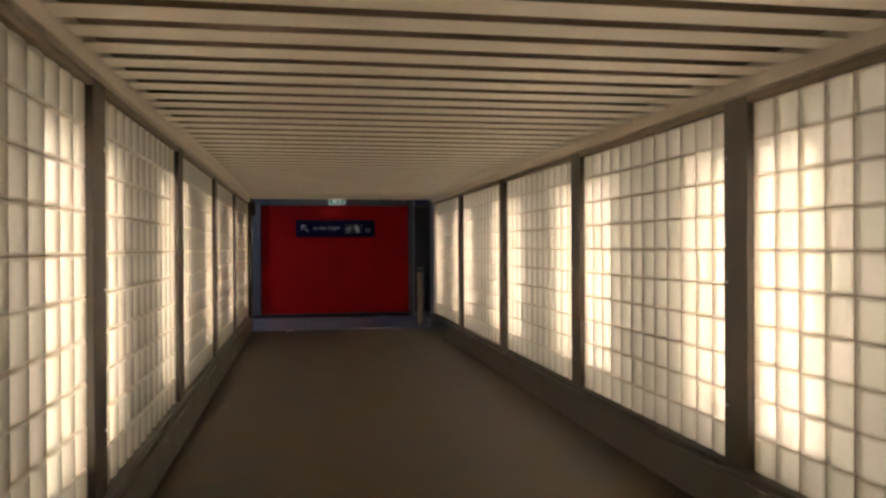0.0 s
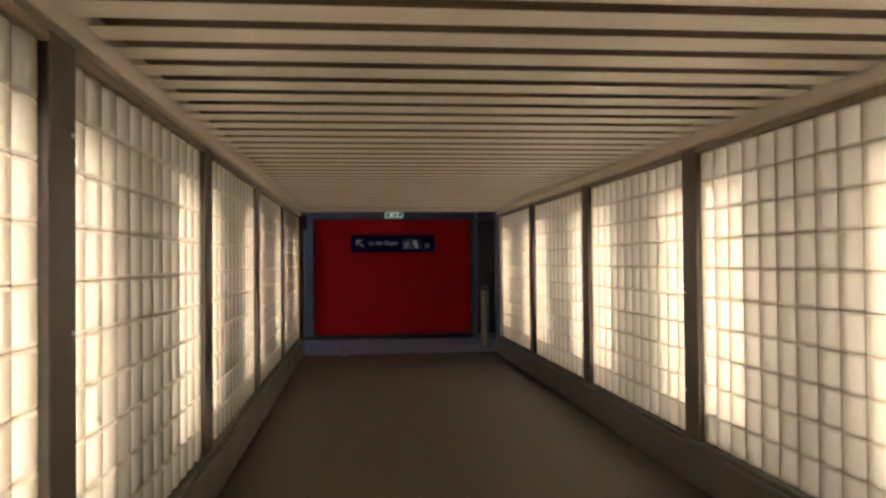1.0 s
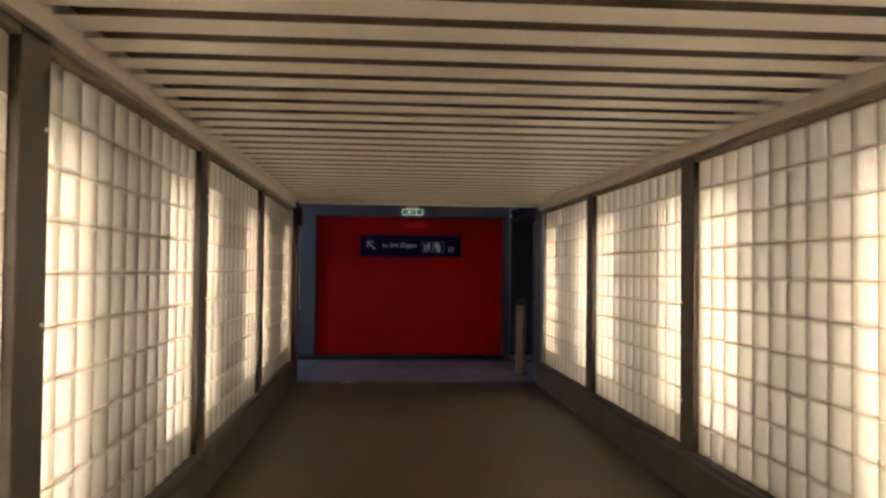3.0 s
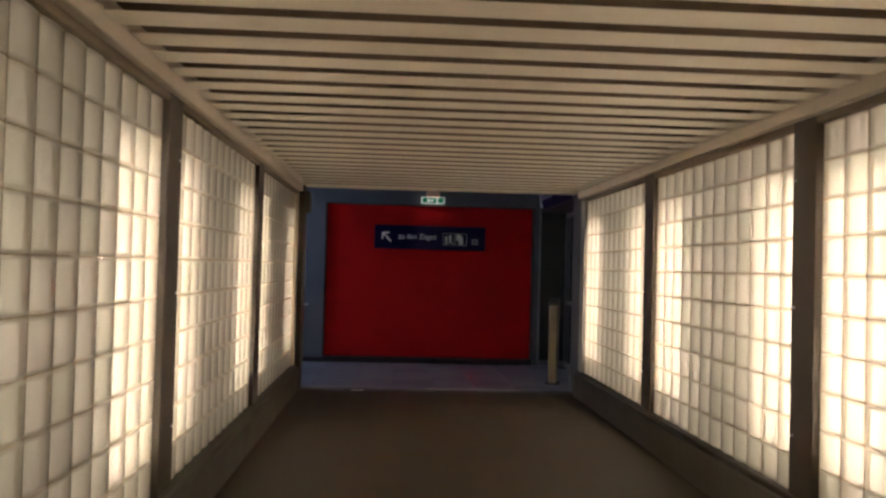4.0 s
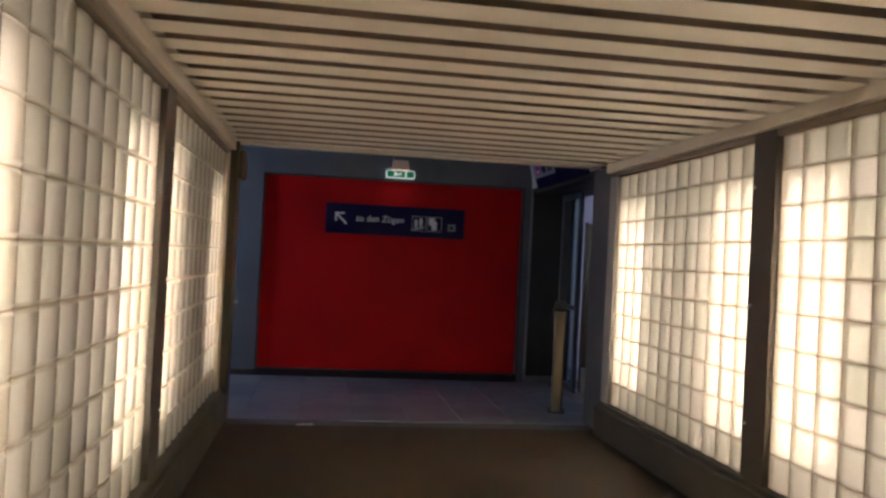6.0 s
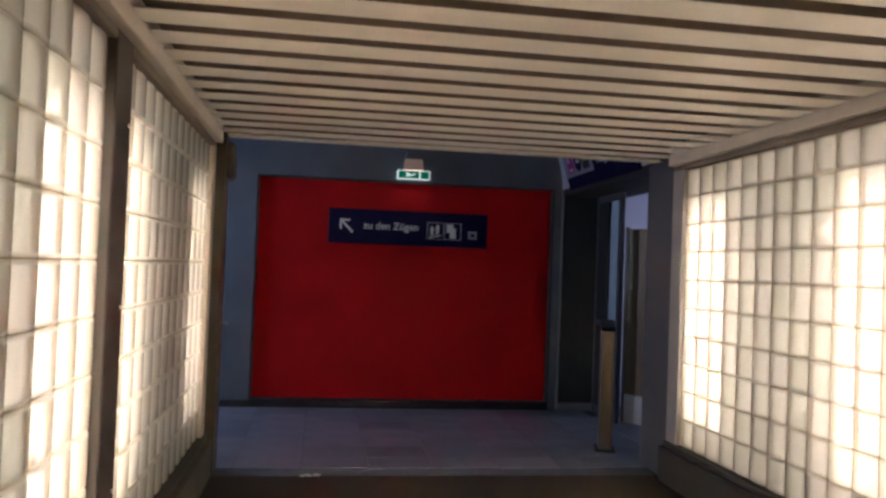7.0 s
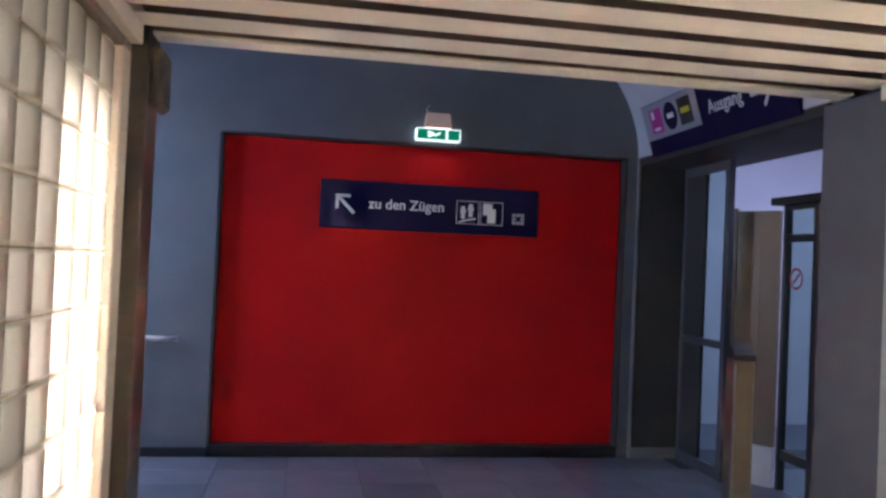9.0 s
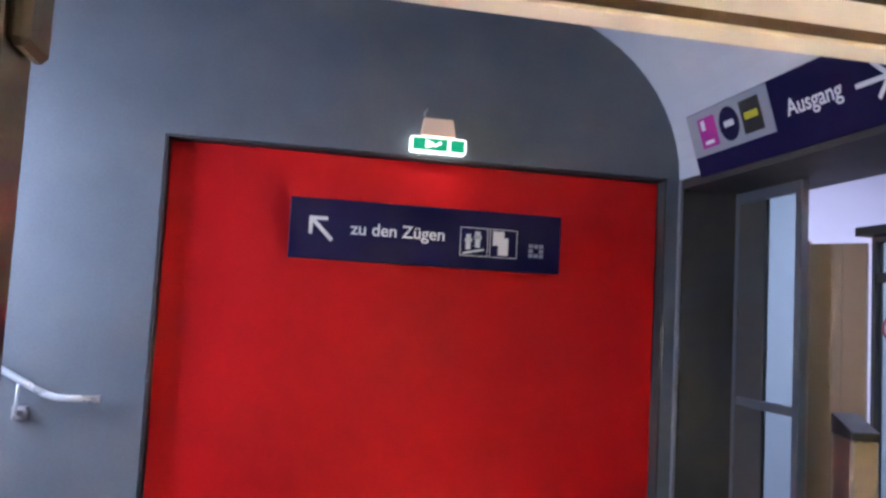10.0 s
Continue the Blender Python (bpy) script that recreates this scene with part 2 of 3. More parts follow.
bm = bmesh.new()
GAP0, STEP, SLAT = 0.184, 0.286, 0.181
k = -4
while True:
    y0 = GAP0 + STEP * k + (STEP - SLAT) / 2
    y1 = y0 + SLAT
    if y1 > CEIL_END - 0.23:
        break
    box(bm, WALL_W + 0.02, WALL_E - 0.02, y0, y1, CEIL, CEIL + 0.003)
    k += 1
box(bm, WALL_W + 0.02, WALL_E - 0.02, CEIL_END - 0.13, CEIL_END, CEIL - 0.003, CEIL + 0.014, bevel=0.004)
structure("ceiling", bm, M_SLAT, "cream painted metal slat ceiling with dark gaps", "ceiling")
structure("ceiling_void", boxes((WALL_W - 0.1, WALL_E + 0.1, BACK - 0.2, CEIL_END - 0.08, CEIL + 0.075, CEIL + 0.25), (WALL_W - 0.1, WALL_E + 0.1, CEIL_END - 0.08, CEIL_END - 0.062, CEIL + 0.016, CEIL + 0.35)), M_VOID, "brown backing boards above the slat ceiling", "ceiling")

for side, name in ((WALL_W, "west"), (WALL_E, "east")):
    s = 1 if side == WALL_W else -1          # towards the middle of the passage

    def span(a, b):
        return (min(side + s * a, side + s * b), max(side + s * a, side + s * b))

    structure("plinth_" + name, boxes((*span(-0.12, 0.07), BACK, MOUTH[name], 0.0, 0.26), (*span(-0.12, 0.035), BACK, MOUTH[name], 0.26, 0.298), bevel=0.006), M_PLINTH, "dark brown painted plinth below the glass blocks", "plinth")
    structure("trim_" + name, boxes((*span(-0.12, 0.055), BACK, MOUTH[name], 2.346, CEIL + 0.074), bevel=0.004), M_TRIM, "cream painted steel edge trim under the ceiling", "trim")
    # set-back strip under the trim; the trim's shade is put into its brown
    structure("top_rail_" + name, boxes((*span(-0.12, 0.012), BACK, MOUTH[name], 2.302, 2.345), bevel=0.004), M_TRIM_SHADE, "strip above the glass blocks, darkened as shade under the trim", "rail")
    for y in STARTS[name]:
        post = thing("steel_post", pose(side, y - 0.125, 0), "dark brown painted steel post between glass block panels", "post", "posts along the glass walls")
        body = part("post_body", boxes((*sorted((-0.10 * s, 0.014 * s)), -0.121, 0.121, 0.262, 2.345), bevel=0.005), M_STEEL, post)
        for z in (0.62, 1.32, 2.02):
            hb = bmesh.new()
            bmesh.ops.create_cone(hb, cap_ends=True, segments=10, radius1=0.009, radius2=0.006, depth=0.008, matrix=Matrix.Translation((0.017 * s, 0.085, z)) @ Matrix.Rotation(math.pi / 2 * s, 4, "Y"))
            part("bolt", hb, M_CHROME, body, "small bright bolt head")
    jy = STARTS[name][0] + LAST_LONG[name]
    structure("end_frame_" + name, boxes((*span(-0.12, 0.012), jy, MOUTH[name], 0.0, 2.345), bevel=0.006), M_TRIM if s > 0 else M_ENDFRAME, "cream painted end frame of the glass wall", "frame")

# ---- glass block panels ----
def block_mesh():
    """One block in the y-z plane, room side at +x: bowed front, rounded lips, flat clear back."""
    bm = bmesh.new()
    h, back, lip, bow = 0.0970, -0.036, 0.020, 0.012
    us = [-1, -0.86, -0.6, -0.25, 0.25, 0.6, 0.86, 1]
    vs = [-1, -0.85, 0.0, 0.85, 1]

    def face_x(u, v):
        x = lip + bow * (1 - abs(u) ** 2.4)
        return x - (0.006 if abs(v) == 1 else 0) - (0.004 if abs(u) == 1 else 0)

    g = [[bm.verts.new((face_x(u, v), h * u, h * v)) for v in vs] for u in us]
    for i in range(len(us) - 1):
        for k in range(len(vs) - 1):
            f = bm.faces.new((g[i][k], g[i + 1][k], g[i + 1][k + 1], g[i][k + 1]))
            f.smooth = True
            f.material_index = 2 if k in (0, len(vs) - 2) else 0
    ring = [g[i][0] for i in range(len(us))] + [g[-1][k] for k in range(1, len(vs))] + [g[i][-1] for i in range(len(us) - 2, -1, -1)] + [g[0][k] for k in range(len(vs) - 2, 0, -1)]
    rear = [bm.verts.new((back, v.co.y, v.co.z)) for v in ring]
    for i in range(len(ring)):
        j = (i + 1) % len(ring)
        bm.faces.new((ring[i], rear[i], rear[j], ring[j])).material_index = 3
    bm.faces.new(rear[::-1]).material_index = 1
    bmesh.ops.recalc_face_normals(bm, faces=bm.faces)
    me = to_mesh("glass_block", bm, M_BLOCK)
    me.materials.append(M_BACKGLASS)
    me.materials.append(M_RIM)
    me.materials.append(M_SIDE)
    return me


BLOCK = block_mesh()
for side, name in ((WALL_W, "west"), (WALL_E, "east")):
    s = 1 if side == WALL_W else -1
    for i, y in enumerate(STARTS[name]):
        long = LAST_LONG[name] if i == 0 else PANEL_LONG
        wide = long / 12
        panel = thing("glass_block_panel", pose(side - 0.04 * s, y, GLASS_LOW), "panel of ribbed translucent glass blocks lit from behind", "glass wall", "glass block panels")
        x0, x1 = sorted((-0.036 * s, 0.016 * s))
        bm = bmesh.new()
        for c in range(13):
            yy = min(max(wide * c, 0.006), long - 0.006)
            box(bm, x0, x1, yy - 0.0028, yy + 0.0028, 0.0, PITCH * ROWS_UP)
        for r in range(ROWS_UP + 1):
            zz = min(max(PITCH * r, 0.006), PITCH * ROWS_UP - 0.006)
            box(bm, x0 + 0.001, x1 - 0.001, 0.0, long, zz - 0.0028, zz + 0.0028)
        tagged(part("mortar_grid", bm, M_MORTAR, panel, "thin beige mortar joints"), kind="stuff")
        for c in range(12):
            for r in range(ROWS_UP):
                ob = new("glass_block", BLOCK)
                ob.parent = panel
                ob.location = (0, wide * (c + 0.5), PITCH * (r + 0.5))
                ob.scale = (1, wide / PITCH, 1)
                if s < 0:
                    ob.rotation_euler = (0, 0, math.pi)

# the lit cavity behind the blocks: grey walls, upright fluorescent tubes in pairs near both ends of each panel
TUBE_BM = tube([(0, 0, 0.0), (0, 0, 1.5)], 0.019, 12)
TUBES = {"east": to_mesh("tube", TUBE_BM, M_TUBE)}
TUBES["west"] = TUBES["east"].copy()
TUBES["west"].materials[0] = M_TUBE_WEST
TUBES["faint"] = TUBES["east"].copy()
TUBES["faint"].materials[0] = M_TUBE_FAINT
CAP = to_mesh("lamp_socket", boxes((-0.03, 0.03, -0.025, 0.025, -0.05, -0.002), (-0.03, 0.03, -0.025, 0.025, 1.502, 1.55), bevel=0.006), M_SIGNWHITE)
for side, name in ((WALL_W, "west"), (WALL_E, "east")):
    s = 1 if side == WALL_W else -1
    xb = side - 0.40 * s
    end = MOUTH[name]
    structure("wall_" + name + "_cavity", boxes((min(xb, xb - 0.1 * s), max(xb, xb - 0.1 * s), BACK - 0.2, end, 0.0, 2.75), (min(xb, side - 0.121 * s), max(xb, side - 0.121 * s), BACK - 0.2, end - 0.005, 0.05, 0.28), (min(xb, side - 0.121 * s), max(xb, side - 0.121 * s), BACK - 0.2, end - 0.005, 2.36, 2.5), (min(xb, side - 0.121 * s), max(xb, side - 0.121 * s), end - 0.06, end - 0.004, 0.28, 2.36)), M_CAVITY, "grey painted cavity wall behind the glass blocks", "wall")
    for k, y in enumerate(STARTS[name]):
        long = LAST_LONG[name] if k == 0 else PANEL_LONG
        # the second tube of each pair is added to widen the bright band
        for dy in (0.14, 0.42, long - 0.40, long - 0.13):
            faint = name == "west" and k == 0 and dy > 1     # the pair nearest the lobby is set weakest
            lamp = thing("fluorescent_lamp", pose(side - 0.16 * s, y + dy, 0.52), "upright fluorescent tube glowing behind the glass blocks", "lamp", "tubes behind the glass")
            for nm, me in (("tube", TUBES["faint" if faint else name]), ("lamp_socket", CAP)):
                ob = new(nm, me)
                ob.parent = lamp

# ---- the lobby ----
structure("floor_lobby", boxes((LOBBY_W - 0.2, 6.6, END, LOBBY_N + 0.3, -0.2, -0.006)), M_JOINT, "dark joints between lobby floor tiles", "floor")
wall_n = structure("wall_north", boxes((LOBBY_W, -0.905, LOBBY_N, LOBBY_N + 0.3, 0.0, 3.6), (2.325, 2.99, LOBBY_N, LOBBY_N + 0.3, 0.0, 3.6), (-0.905, 2.325, LOBBY_N, LOBBY_N + 0.3, 2.44, 3.6), (-0.905, 2.325, LOBBY_N + 0.14, LOBBY_N + 0.3, 0.0, 2.44)), M_WALL, "blue-grey plastered lobby end wall with rough patches", "wall")
structure("baseboard", boxes((LOBBY_W, -0.9, LOBBY_N - 0.012, LOBBY_N, 0.0, 0.07), (-0.9, 2.32, LOBBY_N + 0.006, LOBBY_N + 0.138, 0.0, 0.085), bevel=0.003), M_BLACK, "low dark baseboard along the end wall", "baseboard")
red = thing("red_panel", pose(0.71, LOBBY_N, 0.06), "large plain red painted wall panel in shallow recess", "wall panel")
part("panel_board", boxes((-1.595, 1.595, 0.105, 0.138, 0.004, 2.365), bevel=0.004), M_RED, red)
part("edge_strip", boxes((-1.612, 1.612, 0.004, 0.104, 2.366, 2.377)), M_DARK, red, "dark edge strip")
for sx in (-1, 1):
    part("edge_strip", boxes((min(sx * 1.598, sx * 1.612), max(sx * 1.598, sx * 1.612), 0.004, 0.104, 0.004, 2.365)), M_DARK, red, "dark edge strip")

# barrel-shaped cove and flat ceiling, white
outline = [(LOBBY_W, 3.53), (1.21, 3.53)]
outline += [(1.21 + 1.2 * math.sin(a), 2.44 + 1.09 * math.cos(a)) for a in [math.pi / 2 * i / 14 for i in range(1, 15)]]
outline += [(3.1, 2.44), (3.1, 3.8), (LOBBY_W, 3.8)]
structure("ceiling_lobby", prism(outline, CEIL_END - 0.05, LOBBY_N), M_WHITE, "white plastered lobby vault curving down to the exit side", "ceiling")
structure("lintel", boxes((LOBBY_E + 0.004, 3.1, 15.101, LOBBY_N - 0.002, 2.375, 2.436)), M_SOFFIT, "dark brown soffit over the exit opening", "lintel")
structure("wall_header", boxes((WALL_W - 0.3, WALL_E + 0.3, CEIL_END - 0.06, CEIL_END - 0.004, CEIL + 0.016, 3.7)), M_WALL, "grey wall above the passage mouth", "wall")
# two unseen walls added to close the lobby, one across the open stair side
structure("wall_west", boxes((LOBBY_W - 0.2, LOBBY_W, END - 0.2, LOBBY_N + 0.3, 0.0, 3.8)), M_WALL, "unseen plain grey wall added to close the lobby", "wall")
structure("wall_south", boxes((LOBBY_W, WALL_W - 0.53, END - 0.2, CEIL_END - 0.04, 0.0, 3.8)), M_WALL, "unseen plain grey wall added to close the lobby", "wall")
structure("pillar_east", boxes((LOBBY_E - 0.02, 3.1, MOUTH["east"] + 0.002, 15.10, 0.0, 2.416), bevel=0.006), M_PIER, "grey painted pier beside the exit opening", "pillar")
structure("trim_panel", boxes((2.835, 2.862, LOBBY_N - 0.05, LOBBY_N, 0.0, 2.37), (2.43, 2.834, LOBBY_N - 0.035, LOBBY_N - 0.022, 0.0, 0.085), (2.405, 2.428, LOBBY_N - 0.03, LOBBY_N - 0.002, 0.0, 2.43), bevel=0.003), M_FRAME, "grey metal edge strips round the dark panel", "trim")
dark = thing("dark_wall_panel", pose(2.632, LOBBY_N - 0.002, 0), "tall dark grey panel beside the red one", "wall panel")
part("panel_sheet", boxes((-0.200, 0.200, -0.02, 0.0, 0.09, 2.372), bevel=0.004), M_DARK, dark)

# west jamb with a closer box
jamb = thing("door_jamb", pose(-0.99, 14.95, 0), "dark brown steel door jamb with boxy cover at its head", "door jamb")
part("jamb_post", boxes((-0.25, 0.075, -0.19, 0.06, 0.0, 2.44), bevel=0.006), M_STEEL, jamb)
part("closer_box", boxes((0.077, 0.135, -0.18, 0.03, 2.10, 2.36), bevel=0.02), M_STEEL, jamb, "bulky dark cover box")

# exit hall beyond the opening
structure("wall_hall", boxes((6.4, 6.6, 12.8, 19.1, 0.0, 3.6), (3.1, 6.4, 12.8, 13.0, 0.0, 3.6), (2.87, 6.4, 18.9, 19.1, 0.0, 3.6), (2.87, 2.99, LOBBY_N + 0.301, 18.9, 0.0, 3.6), (3.1, 3.2, 13.0, 15.09, 0.0, 3.6)), M_WHITE, "plain white exit hall wall", "wall")
structure("wall_over_exit", boxes((3.101, 3.2, 15.1, 17.499, 2.441, 3.6)), M_WHITE, "white wall above the exit", "wall")
structure("ceiling_hall", boxes((3.201, 6.4, 13.0, 18.9, 3.3, 3.5)), M_WHITE, "plain white exit hall ceiling", "ceiling")
structure("floor_hall", boxes((3.1, 6.4, 12.8, END - 0.001, -0.2, -0.002), (2.99, 6.6, LOBBY_N + 0.3, 19.1, -0.2, -0.002)), M_STONE, "grey exit hall floor", "floor")

# ---- exit front: sidelight, steel cladding, glazed door ----
side_l = thing("glazed_sidelight", pose(2.83, 16.78, 0), "grey-framed glass sidelight beside the exit", "window")
part("sidelight_frame", boxes((-0.025, 0.025, -0.03, 0.03, 0.0, 2.37), (-0.025, 0.025, 0.63, 0.672, 0.0, 2.37), (-0.02, 0.02, 0.03, 0.63, 2.30, 2.37), (-0.02, 0.02, 0.03, 0.63, 0.965, 1.02), (-0.02, 0.02, 0.03, 0.63, 0.0, 0.09), bevel=0.004), M_FRAME_D, side_l)
# dark sheets fill the far half of both openings, beside the panes
part("dark_stile", boxes((-0.018, 0.018, 0.34, 0.628, 0.092, 0.963), (-0.018, 0.018, 0.34, 0.628, 1.022, 2.298), bevel=0.003), M_DARK, side_l, "dark sheet filling the far half")
for z0, z1 in ((0.09, 0.965), (1.02, 2.30)):
    part("pane", boxes((-0.004, 0.004, 0.03, 0.34, z0, z1)), M_PANE, side_l)

STEEL_TURN = math.degrees(math.atan2(-0.255, 0.19))
steel = thing("steel_cladding", pose(3.055, 16.745, 0, 0, 0, STEEL_TURN), "tall brushed steel cladding beside the exit door", "cladding")
part("sheet", boxes((-0.155, 0.028, -0.02, 0.02, 0.29, 2.0), bevel=0.001), M_BRUSHED, steel)
part("sheet", boxes((0.0295, 0.158, -0.02, 0.02, 0.29, 2.0), bevel=0.001), M_BRUSHED, steel)
part("bronze_strip", boxes((-0.195, -0.158, -0.026, 0.02, 0.0, 2.02), bevel=0.004), M_BRONZE, steel, "narrow bronze edge strip")
# pale block in place of the reflected light low on the steel
part("base_block", boxes((-0.155, 0.158, -0.03, 0.02, 0.0, 0.285), bevel=0.004), M_WHITE, steel, "pale block standing in for the bright reflection at the foot")

door = thing("exit_door", pose(3.17, 16.58, 0), "closed glazed exit door with a round prohibition sticker", "door")
part("door_frame", boxes((-0.03, 0.03, -0.03, 0.0, 0.0, 2.03), (-0.03, 0.03, -0.40, -0.345, 0.0, 2.03), (-0.02, 0.02, -0.345, -0.03, 1.77, 1.825), (-0.02, 0.02, -0.345, -0.03, 0.22, 0.29), (-0.03, 0.03, -0.345, -0.03, 2.0, 2.03), bevel=0.003), M_DARK, door)
panes = [part("pane", boxes((-0.005, 0.005, -0.345, -0.03, z0, z1)), M_PANE, door) for z0, z1 in ((0.29, 1.77), (1.825, 2.0), (0.01, 0.22))]
bm = bmesh.new()
N = 28
r0, r1, cy, cz, cx = 0.060, 0.077, -0.14, 1.51, -0.0075
a = [bm.verts.new((cx, cy + r1 * math.cos(2 * math.pi * k / N), cz + r1 * math.sin(2 * math.pi * k / N))) for k in range(N)]
b = [bm.verts.new((cx, cy + r0 * math.cos(2 * math.pi * k / N), cz + r0 * math.sin(2 * math.pi * k / N))) for k in range(N)]
for k in range(N):
    bm.faces.new((a[k], a[(k + 1) % N], b[(k + 1) % N], b[k]))
d, w = 0.036, 0.007
bm.faces.new([bm.verts.new((cx, cy + u, cz + v)) for u, v in ((-d - w, d - w), (-d + w, d + w), (d + w, -d + w), (d - w, -d - w))])
part("prohibition_sticker", bm, M_DECALRED, panes[0], "round red-ringed prohibition sticker")
front = thing("bronze_door_post", pose(3.17, 16.14, 0), "bronze coloured post of the exit front", "door post")
part("post_body", boxes((-0.04, 0.04, -0.05, 0.035, 0.0, 2.03), bevel=0.004), M_BRONZE, front)
glaz = thing("glazed_exit_front", pose(3.17, 16.08, 0), "glazed exit front with dark frame", "window")
part("front_frame", boxes((-0.02, 0.02, -0.96, -0.92, 0.0, 2.03), (-0.02, 0.02, -0.92, 0.0, 1.77, 1.825), (-0.02, 0.02, -0.92, 0.0, 0.0, 0.12), (-0.02, 0.02, -0.92, 0.0, 2.0, 2.03)), M_DARK, glaz)
part("pane", boxes((-0.005, 0.005, -0.92, 0.0, 0.12, 1.77)), M_PANE, glaz)
structure("door_lintel", boxes((3.06, 3.22, 15.101, 16.62, 2.033, 2.085), bevel=0.003), M_SOFFIT, "dark lintel bar over the exit doors", "lintel")

# ---- steel bollard with a slanted black head ----
bol = thing("steel_bollard", pose(2.305, 15.695, 0, 0, 0, -17), "brushed steel post with slanted black head at the exit opening", "bollard")
part("bollard_body", boxes((-0.0575, 0.0575, -0.17, 0.045, 0.012, 1.03), bevel=0.012), M_POST, bol)
bm = boxes((-0.060, 0.060, -0.175, 0.05, 1.028, 1.062), bevel=0.004)
for v in bm.verts:
    if v.co.z > 1.05:
        v.co.z += 0.26 * (v.co.y + 0.175)
part("slanted_head", bm, M_BLACK, bol, "slanted black plastic head")
part("foot_plate", boxes((-0.085, 0.085, -0.20, 0.075, 0.0, 0.012), bevel=0.003), M_DARK, bol)

# ---- direction sign on the red panel ----
sign = thing("direction_sign", pose(0.70, 17.40, 1.93, 90, 0, 0), "navy blue sign reading zu den Zügen with arrow", "sign")
sign_body = part("sign_body", boxes((-0.85, 0.85, -0.183, 0.183, -0.075, 0.0), bevel=0.004), M_NAVY, sign)
part("wall_spacer", boxes((-0.6, -0.5, -0.1, 0.1, -0.205, -0.075), (0.5, 0.6, -0.1, 0.1, -0.205, -0.075)), M_BLACK, sign)


def stroke(bm, x0, y0, x1, y1, w, z=0.001):
    d = Vector((x1 - x0, y1 - y0))
    n = Vector((-d.y, d.x)).normalized() * w / 2
    vs = [bm.verts.new((x0 + n.x, y0 + n.y, z)), bm.verts.new((x0 - n.x, y0 - n.y, z)), bm.verts.new((x1 - n.x, y1 - n.y, z)), bm.verts.new((x1 + n.x, y1 + n.y, z))]
    bm.faces.new(vs)
    bmesh.ops.recalc_face_normals(bm, faces=bm.faces)


def rect(bm, x0, x1, y0, y1, z=0.001):
    bm.faces.new([bm.verts.new(c) for c in ((x0, y0, z), (x1, y0, z), (x1, y1, z), (x0, y1, z))])


bm = bmesh.new()
stroke(bm, -0.735, 0.062, -0.625, 0.062, 0.022)
stroke(bm, -0.724, 0.051, -0.724, -0.035, 0.022)
stroke(bm, -0.712, 0.050, -0.595, -0.067, 0.024, 0.0015)
part("arrow", bm, M_SIGNWHITE, sign_body, "white arrow pointing up left")
flat_text("lettering", "zu den Zügen", 0.106, pose(-0.485, -0.022, 0.001), M_SIGNWHITE, sign_body, "white lettering zu den Zügen")
for x0 in (0.195, 0.385):
    bm = bmesh.new()
    x1, y0, y1, w = x0 + 0.178, -0.105, 0.073, 0.004
    rect(bm, x0, x1, y0, y0 + w), rect(bm, x0, x1, y1 - w, y1)
    rect(bm, x0, x0 + w, y0 + w, y1 - w), rect(bm, x1 - w, x1, y0 + w, y1 - w)
    if x0 < 0.3:
        rect(bm, 0.232, 0.262, -0.065, 0.030), rect(bm, 0.290, 0.322, -0.050, 0.050)
        rect(bm, 0.225, 0.270, -0.018, 0.006), rect(bm, 0.284, 0.330, 0.000, 0.026)
        stroke(bm, 0.215, -0.090, 0.350, -0.060, 0.012)
    else:
        rect(bm, 0.405, 0.478, -0.030, 0.060), rect(bm, 0.440, 0.505, -0.090, -0.030), rect(bm, 0.478, 0.505, -0.030, 0.020)
    part("pictogram", bm, M_SIGNWHITE, sign_body, "white framed pictogram")
bm = bmesh.new()
for i in range(3):
    for j in range(3):
        if (i, j) != (1, 1):
            rect(bm, 0.640 + 0.034 * i, 0.668 + 0.034 * i, -0.090 + 0.030 * j, -0.066 + 0.030 * j)
part("pictogram", bm, M_SIGNGREY, sign_body, "small grey pictogram")

# ---- lit escape sign with its bracket lamp ----
ex = thing("exit_sign", pose(0.73, 17.44, 2.505, 90, 0, 0), "small green lit escape sign with bracket above", "exit sign")
housing = part("housing", boxes((-0.176, 0.176, -0.048, 0.048, -0.05, 0.03), bevel=0.008), M_EXITWHITE, ex, "glowing white housing")
for x0, x1 in ((-0.164, 0.055), (0.075, 0.164)):
    part("green_field", boxes((x0, x1, -0.038, 0.038, 0.0305, 0.033)), M_GREEN, housing, "glowing green field")
bm = bmesh.new()
stroke(bm, -0.085, -0.018, -0.035, 0.0, 0.02, 0.0335), stroke(bm, -0.035, 0.0, -0.085, 0.018, 0.02, 0.0335), stroke(bm, -0.03, -0.012, 0.015, 0.014, 0.016, 0.0335)
part("escape_symbol", bm, M_EXITWHITE, housing, "white escape symbol")
bm = boxes((-0.11, 0.11, 0.052, 0.175, -0.055, 0.012), bevel=0.006)
for v in bm.verts:
    if v.co.y > 0.1:
        v.co.x *= 0.85
        v.co.z = min(v.co.z, -0.01) if v.co.z > 0 else v.co.z
# the lamp's warm light on the bracket is put in as weak emission
bracket = part("bracket", bm, M_BRACKETGLOW, ex, "white bracket, warm lamplight on it put in as faint glow")
part("lamp_strip", boxes((-0.10, 0.10, 0.0505, 0.0515, -0.035, 0.02)), M_LAMP, bracket, "warm glowing lamp strip")
area_lamp("exit_sign_downlight", pose(0.73, 17.47, 2.447, -20, 0, 0), 0.32, 0.03, 0.22, (1.0, 0.86, 0.76))
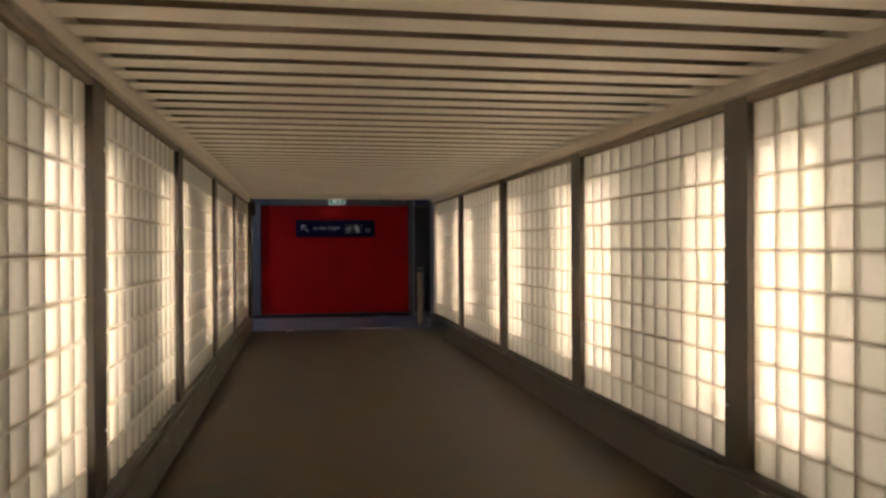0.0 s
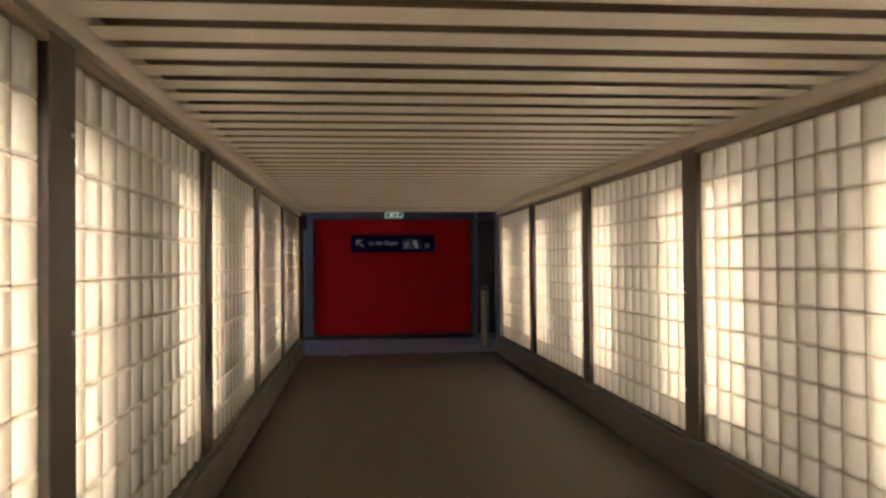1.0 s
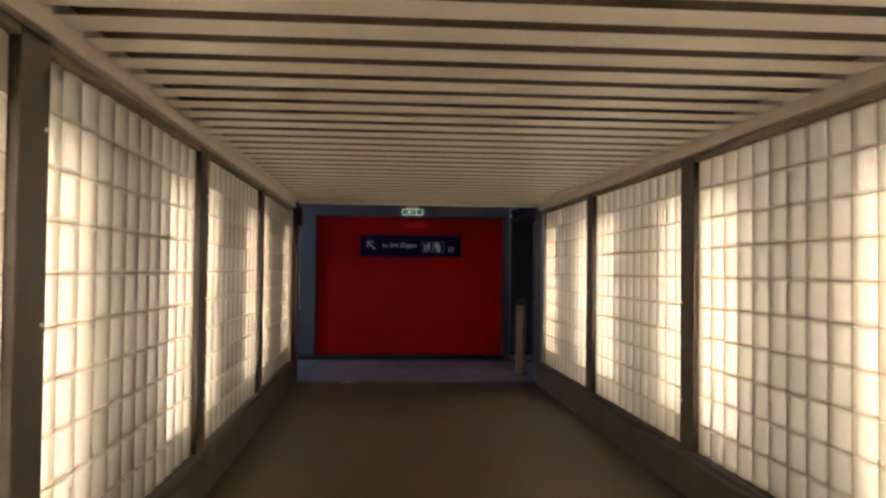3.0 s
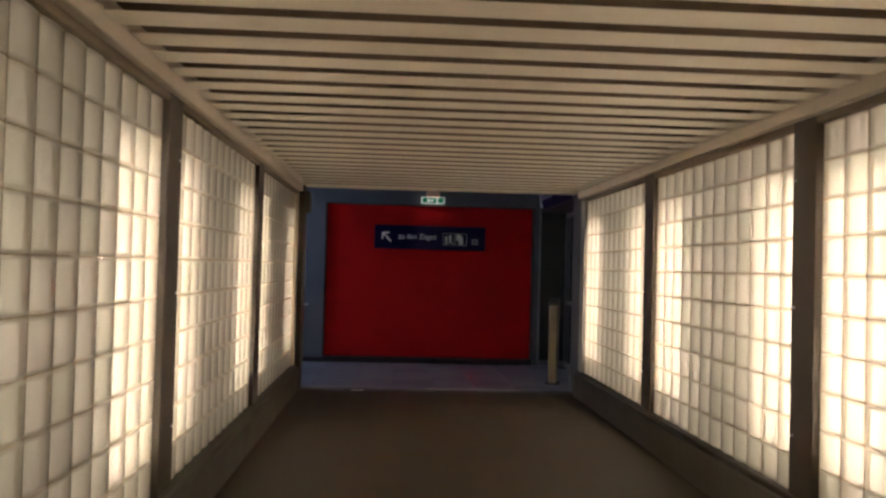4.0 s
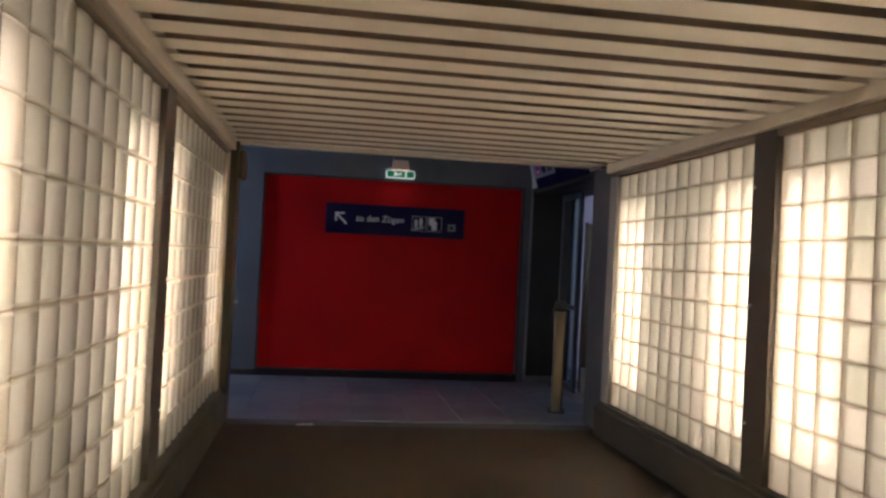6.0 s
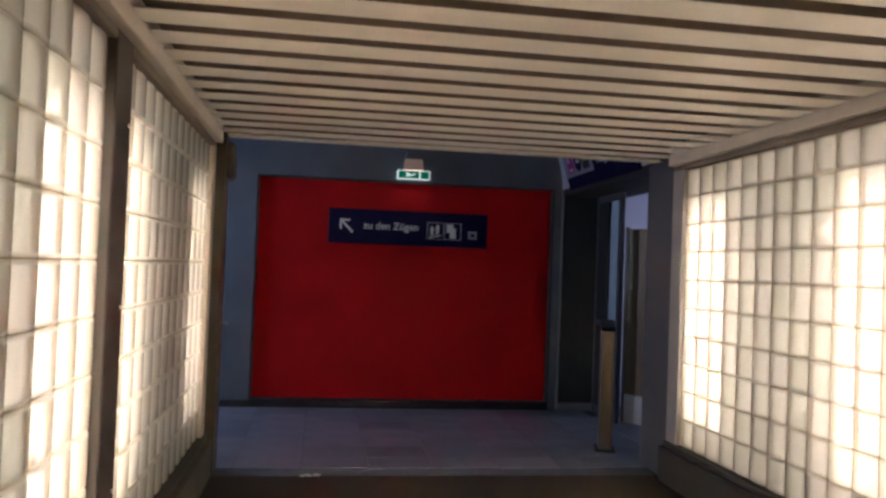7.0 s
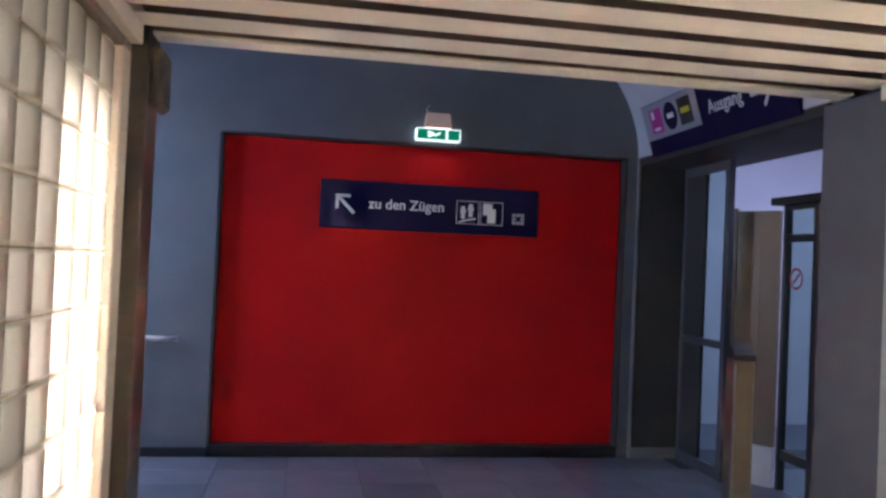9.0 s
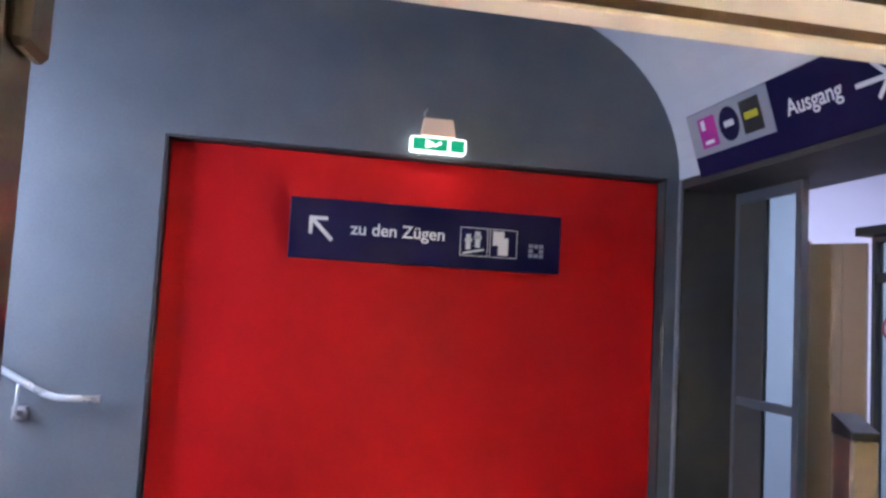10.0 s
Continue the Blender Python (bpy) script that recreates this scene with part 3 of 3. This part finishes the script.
part("cable", tube([(-0.085, 0.17, -0.02), (-0.095, 0.20, -0.01), (-0.075, 0.23, -0.03), (-0.07, 0.24, -0.058)], 0.005, 8), M_SIGNGREY, ex, "short grey cable")

# ---- hanging exit sign on the cove ----
uu, vv = Vector((0, -1, 0)), Vector((-0.105, 0, 0.337)).normalized()
nn = uu.cross(vv)
aus = thing("exit_direction_sign", Matrix.Translation((2.345, 16.255, 2.60)) @ Matrix((uu, vv, nn)).transposed().to_4x4(), "tilted navy blue sign reading Ausgang with arrow", "sign")
aus_body = part("sign_body", boxes((-0.95, 0.95, -0.20, 0.20, -0.035, 0.0), bevel=0.004), M_NAVY, aus)
part("sign_field", boxes((-0.945, -0.10, -0.075, 0.195, 0.0, 0.002)), M_SIGNGREY, aus_body, "light grey field")
bm = bmesh.new()
rect(bm, -0.83, -0.64, -0.035, 0.150, 0.003)
part("emblem", bm, M_MAGENTA, aus_body, "magenta square emblem")
bm = bmesh.new()
bmesh.ops.create_circle(bm, cap_ends=True, segments=28, radius=0.102, matrix=Matrix.Translation((-0.505, 0.06, 0.003)))
part("emblem", bm, M_NAVY, aus_body, "dark blue round emblem")
bm = bmesh.new()
rect(bm, -0.375, -0.185, -0.035, 0.155, 0.003)
part("emblem", bm, M_BLACK, aus_body, "black square emblem")
for x0, x1, y0, y1 in ((-0.80, -0.755, 0.075, 0.135), (-0.79, -0.69, -0.015, 0.008), (-0.555, -0.455, 0.045, 0.08)):
    bm = bmesh.new()
    rect(bm, x0, x1, y0, y1, 0.004)
    part("bar", bm, M_SIGNWHITE, aus_body, "unreadable white mark")
bm = bmesh.new()
rect(bm, -0.345, -0.215, 0.045, 0.085, 0.004)
part("bar", bm, M_YELLOW, aus_body, "unreadable yellow mark")
flat_text("lettering", "Ausgang", 0.124, pose(0.02, -0.02, 0.001), M_SIGNWHITE, aus_body, "white lettering Ausgang")
bm = bmesh.new()
stroke(bm, 0.52, 0.0, 0.72, 0.0, 0.024)
stroke(bm, 0.645, 0.085, 0.735, -0.005, 0.024, 0.0015)
stroke(bm, 0.645, -0.085, 0.735, 0.005, 0.024, 0.002)
part("arrow", bm, M_SIGNWHITE, aus_body, "white arrow pointing right")

# ---- handrail on the end wall ----
rail = thing("handrail", pose(0, 17.42, 0), "satin steel handrail climbing along the blue-grey wall", "handrail")
part("rail_tube", tube([(-1.13, 0, 0.875), (-1.30, 0, 0.875), (-1.36, 0, 0.878), (-1.42, 0, 0.895), (-1.66, 0, 1.025), (-2.6, 0, 1.535)], 0.020, 14), M_CHROME, rail)
wall_bracket = part("wall_bracket", boxes((-1.60, -1.52, 0.055, 0.078, 0.74, 0.82), (-1.575, -1.545, -0.01, 0.055, 0.765, 0.795), bevel=0.004), M_FRAME, rail, "grey square wall bracket")
part("bracket_arm", tube([(-1.56, -0.01, 0.78), (-1.56, -0.012, 0.88), (-1.56, 0.0, 0.965)], 0.008, 8), M_CHROME, wall_bracket)

# ---- litter on the threshold ----
bm = bmesh.new()
cols = []
for i in range(6):
    a, b = -0.075 + 0.03 * i, 0.012 * math.sin(i * 1.3)
    cols.append([bm.verts.new((a, -0.022 + b, 0.003 + 0.006 * (i % 2))), bm.verts.new((a, 0.022 + b, 0.004 + 0.010 * ((i + 1) % 2)))])
for p, q in zip(cols, cols[1:]):
    bm.faces.new((p[0], q[0], q[1], p[1]))
ex_ = bmesh.ops.solidify(bm, geom=bm.faces, thickness=0.001)
lit = new("paper_scrap", to_mesh("paper_scrap", bm, M_PAPER))
lit.matrix_world = pose(-0.23, 14.74, 0.001, 0, 0, 20)
tagged(lit, "crumpled white paper scrap lying on the threshold", "litter")

# ---- lobby floor tiles ----
lobby_floor = bpy.data.objects["floor_lobby"]
TW, TD = 0.50, 0.36
bm = bmesh.new()
box(bm, -TW / 2 + 0.002, TW / 2 - 0.002, -TD / 2 + 0.002, TD / 2 - 0.002, -0.012, 0.0, bevel=0.0015)
TILE = to_mesh("floor_tile", bm, M_STONE)
for i in range(21):
    for j in range(8):
        x, y = -4.05 + TW * i, LOBBY_N - 0.012 - TD * (j + 0.5)
        if y - TD / 2 < END - 0.12 or (x > 2.6 and y > 17.2):
            continue
        ob = new("floor_tile", TILE)
        ob.parent = lobby_floor
        ob.location = (x, y, 0.0)
